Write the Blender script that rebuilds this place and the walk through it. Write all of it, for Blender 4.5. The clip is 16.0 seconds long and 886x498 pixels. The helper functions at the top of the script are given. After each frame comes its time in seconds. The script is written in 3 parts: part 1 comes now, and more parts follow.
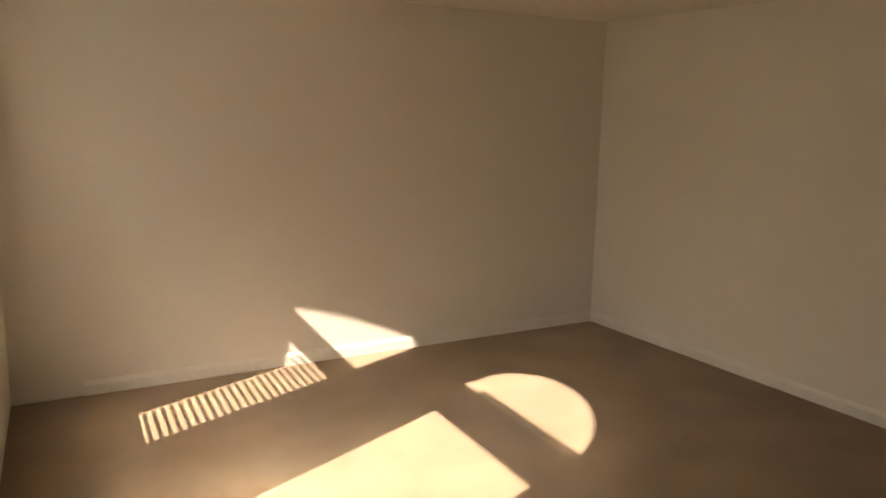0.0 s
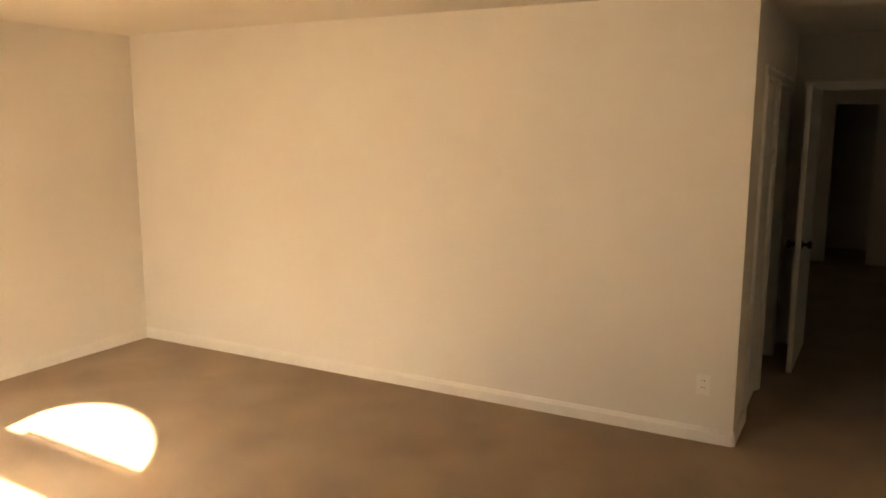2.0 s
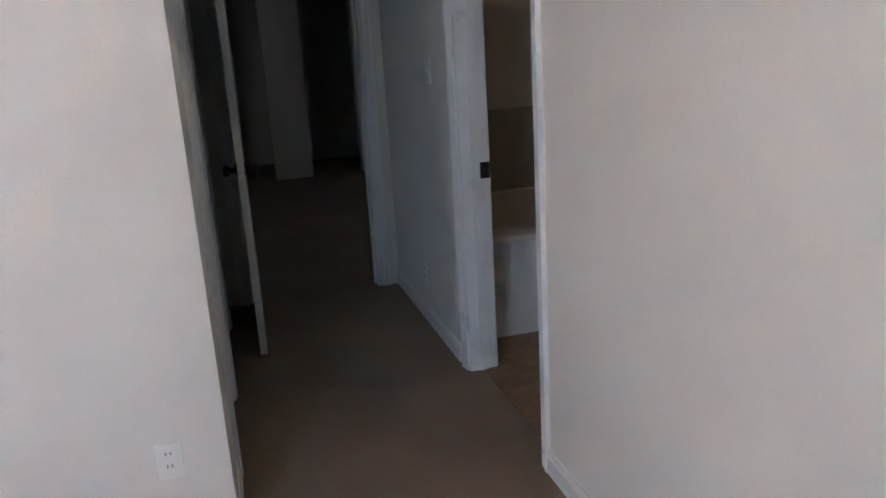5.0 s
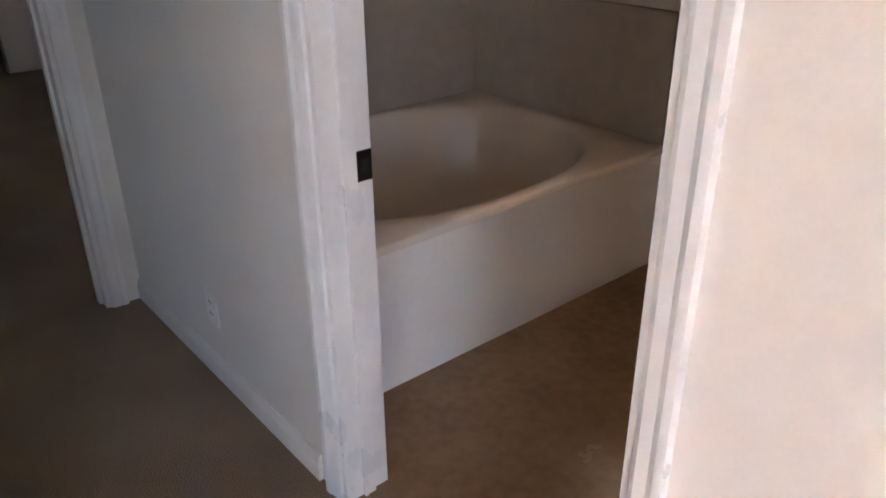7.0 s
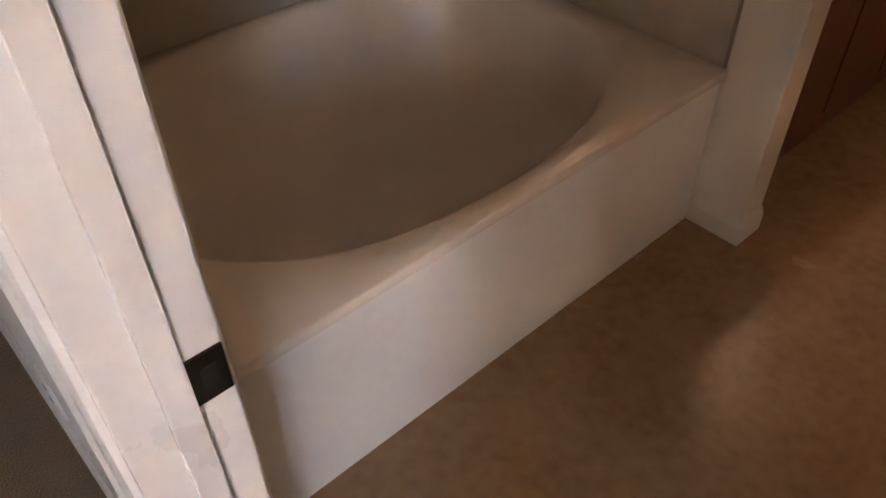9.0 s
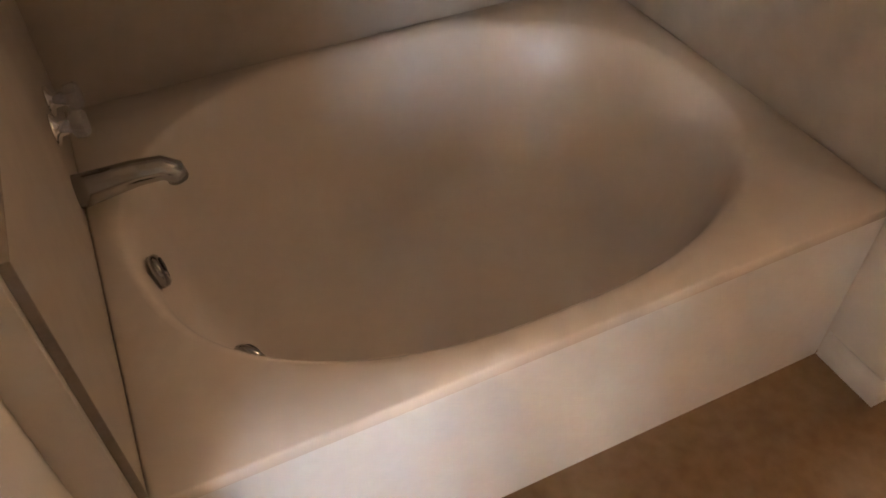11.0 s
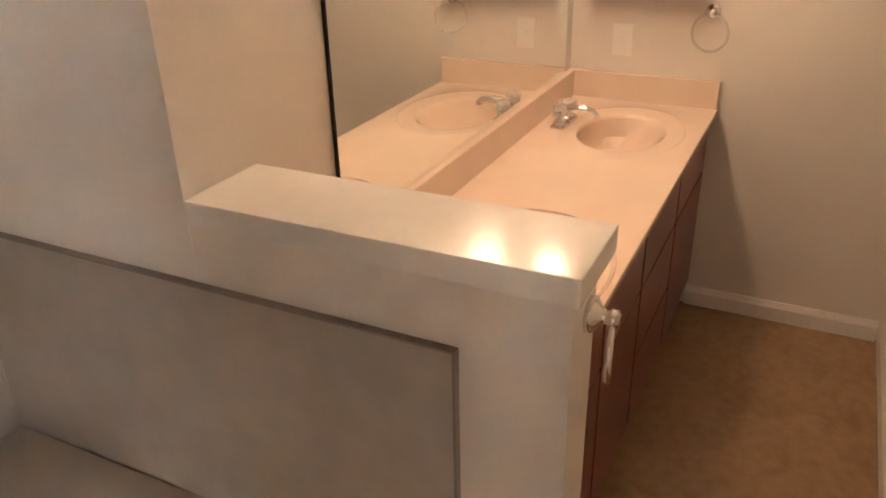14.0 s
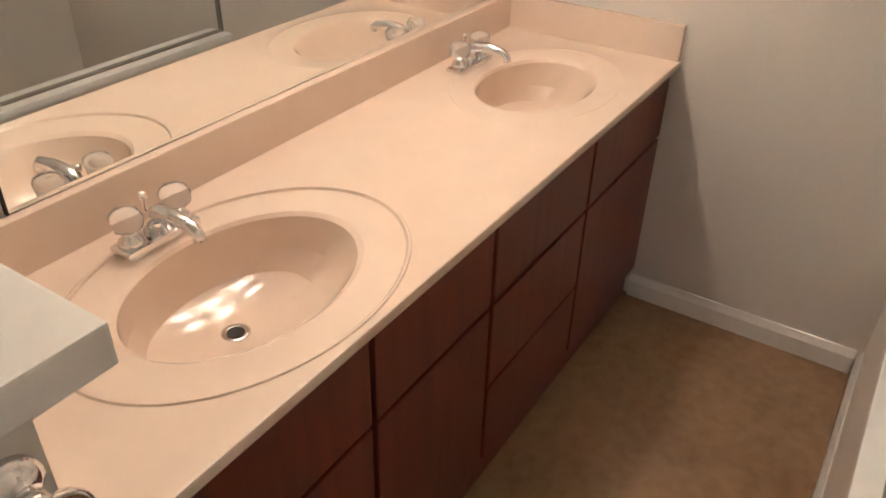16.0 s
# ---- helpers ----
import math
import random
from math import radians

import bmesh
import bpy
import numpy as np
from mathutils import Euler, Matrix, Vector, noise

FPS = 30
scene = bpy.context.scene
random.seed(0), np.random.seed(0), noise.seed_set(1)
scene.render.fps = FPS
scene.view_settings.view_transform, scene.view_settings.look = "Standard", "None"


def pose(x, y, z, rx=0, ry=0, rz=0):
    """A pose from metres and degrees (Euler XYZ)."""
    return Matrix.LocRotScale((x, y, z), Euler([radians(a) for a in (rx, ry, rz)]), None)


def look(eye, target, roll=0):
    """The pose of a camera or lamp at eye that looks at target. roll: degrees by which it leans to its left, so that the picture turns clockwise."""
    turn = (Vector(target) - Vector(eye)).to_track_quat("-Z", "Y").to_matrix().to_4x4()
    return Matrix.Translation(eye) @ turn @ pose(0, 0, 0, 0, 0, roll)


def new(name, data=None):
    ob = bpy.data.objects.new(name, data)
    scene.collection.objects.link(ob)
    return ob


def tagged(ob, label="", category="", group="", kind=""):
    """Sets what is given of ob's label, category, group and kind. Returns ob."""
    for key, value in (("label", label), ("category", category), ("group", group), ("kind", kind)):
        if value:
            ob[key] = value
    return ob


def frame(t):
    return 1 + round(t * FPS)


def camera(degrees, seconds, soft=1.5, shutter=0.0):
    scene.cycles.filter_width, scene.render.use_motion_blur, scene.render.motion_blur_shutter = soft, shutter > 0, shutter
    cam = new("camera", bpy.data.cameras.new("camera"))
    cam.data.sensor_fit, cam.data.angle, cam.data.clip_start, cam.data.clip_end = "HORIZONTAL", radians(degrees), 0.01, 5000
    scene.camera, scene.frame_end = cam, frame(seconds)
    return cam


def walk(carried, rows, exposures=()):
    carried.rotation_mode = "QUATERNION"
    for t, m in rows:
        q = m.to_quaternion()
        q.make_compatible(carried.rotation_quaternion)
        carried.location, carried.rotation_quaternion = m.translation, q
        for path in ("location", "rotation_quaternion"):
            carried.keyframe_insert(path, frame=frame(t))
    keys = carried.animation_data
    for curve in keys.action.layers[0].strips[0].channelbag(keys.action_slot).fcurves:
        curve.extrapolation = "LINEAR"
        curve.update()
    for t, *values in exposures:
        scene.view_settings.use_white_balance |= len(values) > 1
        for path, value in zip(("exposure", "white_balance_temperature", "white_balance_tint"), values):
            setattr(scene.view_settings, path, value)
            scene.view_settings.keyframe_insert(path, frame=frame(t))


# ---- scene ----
cam = camera(59.5, 16.0, soft=1.7)
PATH = [
    (0, (0.251, -4.267, 1.71), (-1.453, -3.28, 1.361), 1.2),
    (0.5, (0.253, -4.371, 1.745), (-1.272, -3.125, 1.398), 1.3),
    (1, (0.452, -4.471, 1.78), (-0.886, -3.017, 1.465), 1.5),
    (1.5, (0.528, -4.475, 1.818), (-0.605, -2.858, 1.499), 0.3),
    (2, (0.526, -4.318, 1.763), (-0.415, -2.583, 1.441), 0.1),
    (2.5, (0.54, -4.188, 1.761), (-0.205, -2.364, 1.418), -0.6),
    (3, (0.525, -3.814, 1.64), (-0.021, -1.918, 1.312), -2.6),
    (3.5, (0.409, -3.417, 1.568), (0.102, -1.47, 1.231), -3.8),
    (4, (0.335, -2.976, 1.469), (0.302, -1.016, 1.07), -3.5),
    (4.5, (0.251, -2.603, 1.473), (0.477, -0.674, 0.996), -3.6),
    (5, (0.105, -2.193, 1.491), (0.61, -0.333, 0.957), -3.4),
    (7.5, (0.365, -0.121, 1.523), (1.56, 1.098, 0.48), -0.6),
    (7.8, (0.448, 0.003, 1.55), (1.643, 1.13, 0.412), -1.5),
    (8, (0.53, 0.078, 1.545), (1.73, 1.167, 0.372), -1.8),
    (10.5, (1.431, 0.571, 1.587), (1.979, 1.729, 0.051), -1.3),
    (11, (1.433, 0.558, 1.588), (2.016, 1.847, 0.174), -1.4),
    (11.5, (1.479, 0.635, 1.747), (2.146, 2.016, 0.463), -0.1),
    (12, (1.313, 0.731, 1.741), (2.309, 2.154, 0.749), 2.6),
    (12.5, (1.418, 0.678, 1.772), (2.543, 2.11, 0.947), -0.2),
    (13, (1.534, 0.742, 1.766), (2.892, 1.964, 0.951), -1.1),
    (13.5, (1.701, 0.831, 1.725), (3.219, 1.811, 0.869), -0.7),
    (14, (1.941, 0.85, 1.65), (3.54, 1.652, 0.754), -1.4),
    (14.5, (2.233, 0.811, 1.593), (3.851, 1.475, 0.622), -0.0),
    (15, (2.43, 0.786, 1.556), (4.037, 1.408, 0.541), 1.6),
    (15.5, (2.601, 0.743, 1.603), (4.115, 1.418, 0.484), 4.5),
    (16, (2.702, 0.602, 1.563), (4.116, 1.491, 0.463), 1.4),
]
EXPOSURES = [(0.0, 1.62, 8900, 16), (1.0, 1.9, 9100, 16), (1.5, 2.65, 9900, 18), (2.0, 3.35, 11200, 18), (2.6, 3.4, 10800, 17), (3.0, 3.6, 7600, 14), (3.5, 3.85, 5300, 12), (5.2, 4.08, 5200, 12), (7.3, 5.4, 6000, 22), (8.2, 5.4, 6500, 26), (10.3, 6.5, 6700, 21), (11.2, 6.6, 6300, 20), (11.5, 6.75, 5600, 16), (12.0, 6.9, 5200, 14), (12.7, 7.0, 5400, 14), (13.0, 6.9, 5600, 15), (13.5, 6.63, 6300, 19), (14.5, 6.55, 6400, 20), (15.2, 6.7, 6000, 16), (16.0, 6.8, 5000, 8)]
walk(cam, [(t, look(eye, target, roll)) for t, eye, target, roll in PATH], EXPOSURES)
SKY, SUN, BULBS, DAYLIGHT = 0.05, 5.0, 0.8, 0.62
LX0, LX1, LZ = 3.5, 4.4, 2.05

# ---- world, sun, large lights ----
world = bpy.data.worlds.new("daylight")
scene.world = world
world.use_nodes = True
wt = world.node_tree
sky = wt.nodes.new("ShaderNodeTexSky")
sky.sky_type, sky.sun_disc = "NISHITA", False
sky.sun_elevation, sky.sun_rotation = radians(43), math.atan2(0.41, -0.95)
wt.links.new(sky.outputs[0], wt.nodes["Background"].inputs[0])
wt.nodes["Background"].inputs[1].default_value = SKY
sun = new("sun", bpy.data.lights.new("sun", "SUN"))
sun.data.energy, sun.data.angle, sun.data.color = SUN, radians(0.55), (1, 0.97, 0.92)
sun.matrix_world = look((2, -9, 8), (2 - 0.41, -9 + 0.95, 7))


# ---- materials ----
def nodes(name):
    m = bpy.data.materials.new(name)
    m.use_nodes = True
    t = m.node_tree
    return m, t, t.nodes["Principled BSDF"]


def surface(name, colour, other=None, rough=0.6, grain=60.0, stain=2.5, bump=0.1, depth=0.002, metal=0.0, mix=0.5, coat=0.0, rvar=0.08):
    """Paint, stone, cloth or wood: two colours by a coarse and a fine noise, with relief."""
    m, t, b = nodes(name)
    other = other or tuple(c * 0.86 for c in colour)
    co = t.nodes.new("ShaderNodeTexCoord")
    big, fine = t.nodes.new("ShaderNodeTexNoise"), t.nodes.new("ShaderNodeTexNoise")
    big.inputs["Scale"].default_value, big.inputs["Detail"].default_value = stain, 5
    fine.inputs["Scale"].default_value, fine.inputs["Detail"].default_value = grain, 4
    for n in (big, fine):
        t.links.new(co.outputs["Object"], n.inputs["Vector"])
    both = t.nodes.new("ShaderNodeMath")
    both.operation = "MULTIPLY_ADD"
    both.inputs[1].default_value = mix
    t.links.new(fine.outputs["Fac"], both.inputs[0])
    half = t.nodes.new("ShaderNodeMath")
    half.operation = "MULTIPLY"
    half.inputs[1].default_value = 1 - mix
    t.links.new(big.outputs["Fac"], half.inputs[0])
    t.links.new(half.outputs[0], both.inputs[2])
    ramp = t.nodes.new("ShaderNodeValToRGB")
    ramp.color_ramp.elements[0].position, ramp.color_ramp.elements[1].position = 0.36, 0.64
    ramp.color_ramp.elements[0].color, ramp.color_ramp.elements[1].color = (*other, 1), (*colour, 1)
    t.links.new(both.outputs[0], ramp.inputs[0])
    t.links.new(ramp.outputs[0], b.inputs["Base Color"])
    rr = t.nodes.new("ShaderNodeMapRange")
    rr.inputs["To Min"].default_value, rr.inputs["To Max"].default_value = max(0.02, rough - rvar), min(1, rough + rvar)
    t.links.new(big.outputs["Fac"], rr.inputs[0])
    t.links.new(rr.outputs[0], b.inputs["Roughness"])
    bp = t.nodes.new("ShaderNodeBump")
    bp.inputs["Strength"].default_value, bp.inputs["Distance"].default_value = bump, depth
    t.links.new(fine.outputs["Fac"], bp.inputs["Height"])
    t.links.new(bp.outputs[0], b.inputs["Normal"])
    b.inputs["Metallic"].default_value = metal
    b.inputs["Coat Weight"].default_value = coat
    b.inputs["Coat Roughness"].default_value = 0.12
    return m


def carpet_material(name, colour, other):
    """Cut-pile carpet: fine tufts, traffic and vacuum marks."""
    m = surface(name, colour, other, rough=0.95, grain=170, stain=2.0, bump=0.8, depth=0.012, mix=0.36, rvar=0.03)
    b = m.node_tree.nodes["Principled BSDF"]
    b.inputs["Sheen Weight"].default_value = 0.25
    b.inputs["Sheen Roughness"].default_value = 0.6
    b.inputs["Specular IOR Level"].default_value = 0.1
    return m


def wood_material(name, dark, light, rough=0.35, axis=2):
    """Stained wood, the grain along one axis."""
    m, t, b = nodes(name)
    co, mp = t.nodes.new("ShaderNodeTexCoord"), t.nodes.new("ShaderNodeMapping")
    scale = [38.0, 38.0, 38.0]
    scale[axis] = 2.2
    mp.inputs["Scale"].default_value = scale
    t.links.new(co.outputs["Object"], mp.inputs[0])
    g, w = t.nodes.new("ShaderNodeTexNoise"), t.nodes.new("ShaderNodeTexNoise")
    g.inputs["Detail"].default_value = 8
    g.inputs["Scale"].default_value = 1.0
    w.inputs["Scale"].default_value = 3.0
    t.links.new(mp.outputs[0], g.inputs["Vector"])
    t.links.new(co.outputs["Object"], w.inputs["Vector"])
    add = t.nodes.new("ShaderNodeMath")
    add.operation = "MULTIPLY_ADD"
    add.inputs[1].default_value, add.inputs[2].default_value = 0.35, 0.0
    t.links.new(w.outputs["Fac"], add.inputs[0])
    mx = t.nodes.new("ShaderNodeMath")
    mx.operation = "MULTIPLY_ADD"
    mx.inputs[1].default_value = 0.65
    t.links.new(g.outputs["Fac"], mx.inputs[0])
    t.links.new(add.outputs[0], mx.inputs[2])
    ramp = t.nodes.new("ShaderNodeValToRGB")
    ramp.color_ramp.elements[0].position, ramp.color_ramp.elements[1].position = 0.3, 0.7
    ramp.color_ramp.elements[0].color, ramp.color_ramp.elements[1].color = (*dark, 1), (*light, 1)
    t.links.new(mx.outputs[0], ramp.inputs[0])
    t.links.new(ramp.outputs[0], b.inputs["Base Color"])
    b.inputs["Roughness"].default_value = rough
    bp = t.nodes.new("ShaderNodeBump")
    bp.inputs["Strength"].default_value, bp.inputs["Distance"].default_value = 0.15, 0.001
    t.links.new(g.outputs["Fac"], bp.inputs["Height"])
    t.links.new(bp.outputs[0], b.inputs["Normal"])
    return m


def plain(name, colour, rough=0.4, metal=0.0, **more):
    m, t, b = nodes(name)
    b.inputs["Base Color"].default_value = (*colour, 1)
    b.inputs["Roughness"].default_value, b.inputs["Metallic"].default_value = rough, metal
    for key, value in more.items():
        b.inputs[key.replace("_", " ")].default_value = value
    return m


def glow(name, colour, power):
    m, t, b = nodes(name)
    b.inputs["Base Color"].default_value = (0.9, 0.88, 0.82, 1)
    b.inputs["Emission Color"].default_value = (*colour, 1)
    b.inputs["Emission Strength"].default_value = power
    return m


WALL = surface("wall_paint", (0.78, 0.745, 0.69), (0.745, 0.71, 0.655), rough=0.5, grain=95, stain=1.2, bump=0.22, depth=0.003, mix=0.35)
BATHWALL = surface("bath_paint", (0.75, 0.71, 0.645), (0.715, 0.67, 0.605), rough=0.36, grain=95, stain=1.4, bump=0.16, depth=0.002, mix=0.35)
CEIL = surface("ceiling_paint", (0.80, 0.77, 0.71), (0.76, 0.73, 0.67), rough=0.85, grain=120, stain=2, bump=0.5, depth=0.004)
TRIM = surface("trim_paint", (0.83, 0.83, 0.82), (0.78, 0.78, 0.77), rough=0.3, grain=40, stain=6, bump=0.05, depth=0.001)
GLOSS = surface("ledge_gloss_paint", (0.83, 0.81, 0.77), (0.79, 0.77, 0.73), rough=0.16, grain=40, stain=5, bump=0.03, depth=0.001, rvar=0.05)
BASEPAINT = surface("baseboard_paint", (0.79, 0.77, 0.73), (0.74, 0.715, 0.67), rough=0.42, grain=40, stain=6, bump=0.08, depth=0.001)
DOORPAINT = surface("door_paint", (0.80, 0.79, 0.76), (0.76, 0.75, 0.72), rough=0.38, grain=50, stain=4, bump=0.06, depth=0.001)
CARPET = carpet_material("carpet", (0.33, 0.215, 0.118), (0.205, 0.128, 0.066))
VINYL = surface("vinyl_floor", (0.34, 0.22, 0.115), (0.25, 0.155, 0.08), rough=0.24, grain=26, stain=5, bump=0.08, depth=0.001, mix=0.5)
TILE = surface("tub_surround", (0.46, 0.41, 0.345), (0.39, 0.345, 0.29), rough=0.38, grain=14, stain=4, bump=0.04, depth=0.001, mix=0.5)
GROUT = surface("surround_edge", (0.30, 0.255, 0.21), (0.25, 0.21, 0.17), rough=0.6, grain=90, stain=8)
TUB = surface("tub_acrylic", (0.74, 0.67, 0.59), (0.71, 0.64, 0.56), rough=0.24, grain=30, stain=3, bump=0.015, depth=0.001, rvar=0.04)
MARBLE = surface("cultured_marble", (0.83, 0.68, 0.56), (0.79, 0.64, 0.52), rough=0.14, grain=9, stain=3, bump=0.01, depth=0.001, rvar=0.03)
WOOD = wood_material("cherry_wood", (0.105, 0.017, 0.009), (0.20, 0.039, 0.018), rough=0.32)
OAK = wood_material("oak_wood", (0.36, 0.13, 0.035), (0.50, 0.21, 0.06), rough=0.35)
CHROME = plain("chrome", (0.82, 0.82, 0.83), 0.07, 1.0)
ACRYLIC = plain("clear_acrylic", (0.95, 0.96, 0.97), 0.05, 0.0, Transmission_Weight=0.85, IOR=1.49)
# Tub fittings: the dark surroundings that chrome mirrors are put into its colour.
SHADED_CHROME = plain("shaded_chrome", (0.42, 0.41, 0.40), 0.16, 1.0)
STEEL = plain("brushed_frame", (0.32, 0.30, 0.27), 0.4, 1.0)
BRONZE = plain("dark_bronze", (0.05, 0.045, 0.04), 0.35, 1.0)
# Near-black for solid caps: the shade inside holes and slots, put into colour.
HOLE_SHADE = plain("hole_shade", (0.02, 0.018, 0.016), 0.6)
GLASS = plain("glass", (0.97, 0.98, 0.98), 0.0, 0.0, Transmission_Weight=1.0, IOR=1.45)
MIRROR = plain("mirror_glass", (0.90, 0.91, 0.88), 0.01, 1.0)
PLASTIC = plain("white_plastic", (0.82, 0.80, 0.76), 0.35)
SLAT = surface("blind_slat", (0.82, 0.79, 0.73), rough=0.45, grain=30)
GROUND = surface("dry_ground", (0.30, 0.26, 0.20), (0.22, 0.19, 0.14), rough=0.95, grain=8, stain=0.6, bump=0.5, depth=0.02)
BULB = glow("warm_bulb", (1.0, 0.70, 0.43), BULBS)


# ---- mesh helpers ----
def box(bm, x0, x1, y0, y1, z0, z1, bev=0.0):
    vs = [bm.verts.new((x, y, z)) for x in (x0, x1) for y in (y0, y1) for z in (z0, z1)]
    fs = [bm.faces.new([vs[i] for i in q]) for q in ((0, 1, 3, 2), (4, 6, 7, 5), (0, 4, 5, 1), (2, 3, 7, 6), (0, 2, 6, 4), (1, 5, 7, 3))]
    if bev:
        es = list({e for f in fs for e in f.edges})
        bmesh.ops.bevel(bm, geom=es, offset=bev, segments=2, affect="EDGES", profile=0.7)
    return bm


def hexa(bm, pts):
    """A solid of four points on one face and the same four on the other."""
    v = [bm.verts.new(p) for p in pts]
    for q in ((3, 2, 1, 0), (4, 5, 6, 7), (0, 1, 5, 4), (1, 2, 6, 5), (2, 3, 7, 6), (3, 0, 4, 7)):
        bm.faces.new([v[i] for i in q])


def tube(bm, pts, radius, n=12, cap=True):
    """A round bar along points; radius is one number or one a point."""
    pts = [Vector(p) for p in pts]
    rad = radius if isinstance(radius, (list, tuple)) else [radius] * len(pts)
    rings, ref = [], None
    for i, p in enumerate(pts):
        d = (pts[min(i + 1, len(pts) - 1)] - pts[max(i - 1, 0)]).normalized()
        if ref is None:
            ref = Vector((0, 0, 1)) if abs(d.z) < 0.9 else Vector((1, 0, 0))
        a = (ref - d * ref.dot(d)).normalized()
        ref = a
        b = d.cross(a)
        rings.append([bm.verts.new(p + (a * math.cos(k * math.tau / n) + b * math.sin(k * math.tau / n)) * rad[i]) for k in range(n)])
    for r, s in zip(rings, rings[1:]):
        for k in range(n):
            bm.faces.new((r[k], r[(k + 1) % n], s[(k + 1) % n], s[k])).smooth = True
    if cap:
        bm.faces.new(rings[0][::-1])
        bm.faces.new(rings[-1])
    return bm


def lathe(bm, centre, axis, profile, n=24):
    """Turns (distance along the axis, radius) pairs round an axis."""
    axis = Vector(axis).normalized()
    a = axis.orthogonal().normalized()
    b = axis.cross(a)
    c = Vector(centre)
    rings = [[bm.verts.new(c + axis * h + (a * math.cos(k * math.tau / n) + b * math.sin(k * math.tau / n)) * max(r, 1e-4)) for k in range(n)] for h, r in profile]
    for r, s in zip(rings, rings[1:]):
        for k in range(n):
            bm.faces.new((r[k], r[(k + 1) % n], s[(k + 1) % n], s[k])).smooth = True
    bm.faces.new(rings[0][::-1])
    bm.faces.new(rings[-1])
    return bm


def ring(bm, centre, normal, radius, thick, n=40, m=10):
    """A torus."""
    w = Vector(normal).normalized()
    a = w.orthogonal().normalized()
    b = w.cross(a)
    c = Vector(centre)
    grid = []
    for i in range(n):
        d = a * math.cos(i * math.tau / n) + b * math.sin(i * math.tau / n)
        grid.append([bm.verts.new(c + d * (radius + thick * math.cos(j * math.tau / m)) + w * thick * math.sin(j * math.tau / m)) for j in range(m)])
    for i in range(n):
        for j in range(m):
            bm.faces.new((grid[i][j], grid[(i + 1) % n][j], grid[(i + 1) % n][(j + 1) % m], grid[i][(j + 1) % m])).smooth = True
    return bm


def part(name, bm, material, parent=None, label=""):
    bmesh.ops.recalc_face_normals(bm, faces=bm.faces)
    me = bpy.data.meshes.new(name)
    bm.to_mesh(me)
    bm.free()
    me.materials.append(material)
    ob = new(name, me)
    if parent:
        ob.parent = parent
    if label:
        ob["label"] = label
    return ob


def one(name, material, *boxes, parent=None, label="", bev=0.0):
    bm = bmesh.new()
    for b in boxes:
        box(bm, *b, bev=bev)
    return part(name, bm, material, parent, label)


def thing(name, label, category, group="", at=(0, 0, 0)):
    ob = new(name)
    ob.empty_display_size = 0.05
    ob.location = at
    return tagged(ob, label, category, group)


def structure(ob, label, category):
    return tagged(ob, label, category, kind="structure")


def wall(name, axis, a0, a1, b0, b1, z0, z1, material, label, holes=(), arches=()):
    """A wall that runs along x or y from a0 to a1, between b0 and b1, with rectangular holes (a0, a1, z0, z1) and arched ones (a0, a1, z, centre, rise, bulge)."""
    bm = bmesh.new()

    def put(p0, p1, q0, q1):
        box(bm, *((p0, p1, b0, b1) if axis == "x" else (b0, b1, p0, p1)), q0, q1)

    full = list(holes) + [(p, q, z, z + rise) for p, q, z, c, rise, e in arches]
    cuts = sorted({a0, a1, *(v for h in full for v in h[:2])})
    for p0, p1 in zip(cuts, cuts[1:]):
        mid, low = (p0 + p1) / 2, z0
        for h in sorted((h for h in full if h[0] < mid < h[1]), key=lambda h: h[2]):
            if h[2] > low + 1e-4:
                put(p0, p1, low, h[2])
            low = h[3]
        if z1 > low + 1e-4:
            put(p0, p1, low, z1)
    for p, q, z, c, rise, e in arches:
        r = max(q - c, c - p)
        n = 24
        xs = [p + (q - p) * i / n for i in range(n + 1)]
        hs = [z + rise * max(1 - min(abs(x - c) / r, 1) ** e, 0) ** (1 / e) for x in xs]
        for x, xx, h, hh in zip(xs, xs[1:], hs, hs[1:]):
            flat = [(x, h), (xx, hh), (xx, z + rise + 1e-4), (x, z + rise + 1e-4)]
            hexa(bm, [(u, b0, v) if axis == "x" else (b0, u, v) for u, v in flat] + [(u, b1, v) if axis == "x" else (b1, u, v) for u, v in flat])
    return structure(part(name, bm, material), label, "wall")


def moulding(bm, axis, a0, a1, face, out, z0, z1, steps):
    """A moulded strip on a wall's face along x or y: steps are (height share, thickness)."""
    for (s0, d), (s1, e) in zip(steps, steps[1:]):
        pts = []
        for a in (a0, a1):
            for s, k in ((s0, d), (s1, e)):
                z = z0 + (z1 - z0) * s
                for off in (0.0, k * out):
                    pts.append((a, face + off, z) if axis == "x" else (face + off, a, z))
        hexa(bm, [pts[0], pts[1], pts[3], pts[2], pts[4], pts[5], pts[7], pts[6]])


BASE_STEPS = ((0, 0.014), (0.72, 0.014), (0.86, 0.009), (1, 0.005))


def baseboard(axis, a0, a1, face, out, h=0.085):
    bm = bmesh.new()
    moulding(bm, axis, a0, a1, face, out, 0.0, h, BASE_STEPS)
    structure(part("baseboard", bm, BASEPAINT), "cream painted wooden baseboard along the wall", "baseboard")


# ---- the plan ----
XA, W0, W1 = -4.61, 1.05, 1.18
YN, YV, XE, XP = 2.366, 1.735, 4.84, 2.77
CZ, HZ = 2.43, 3.8
YS, YD = -4.47, 2.365

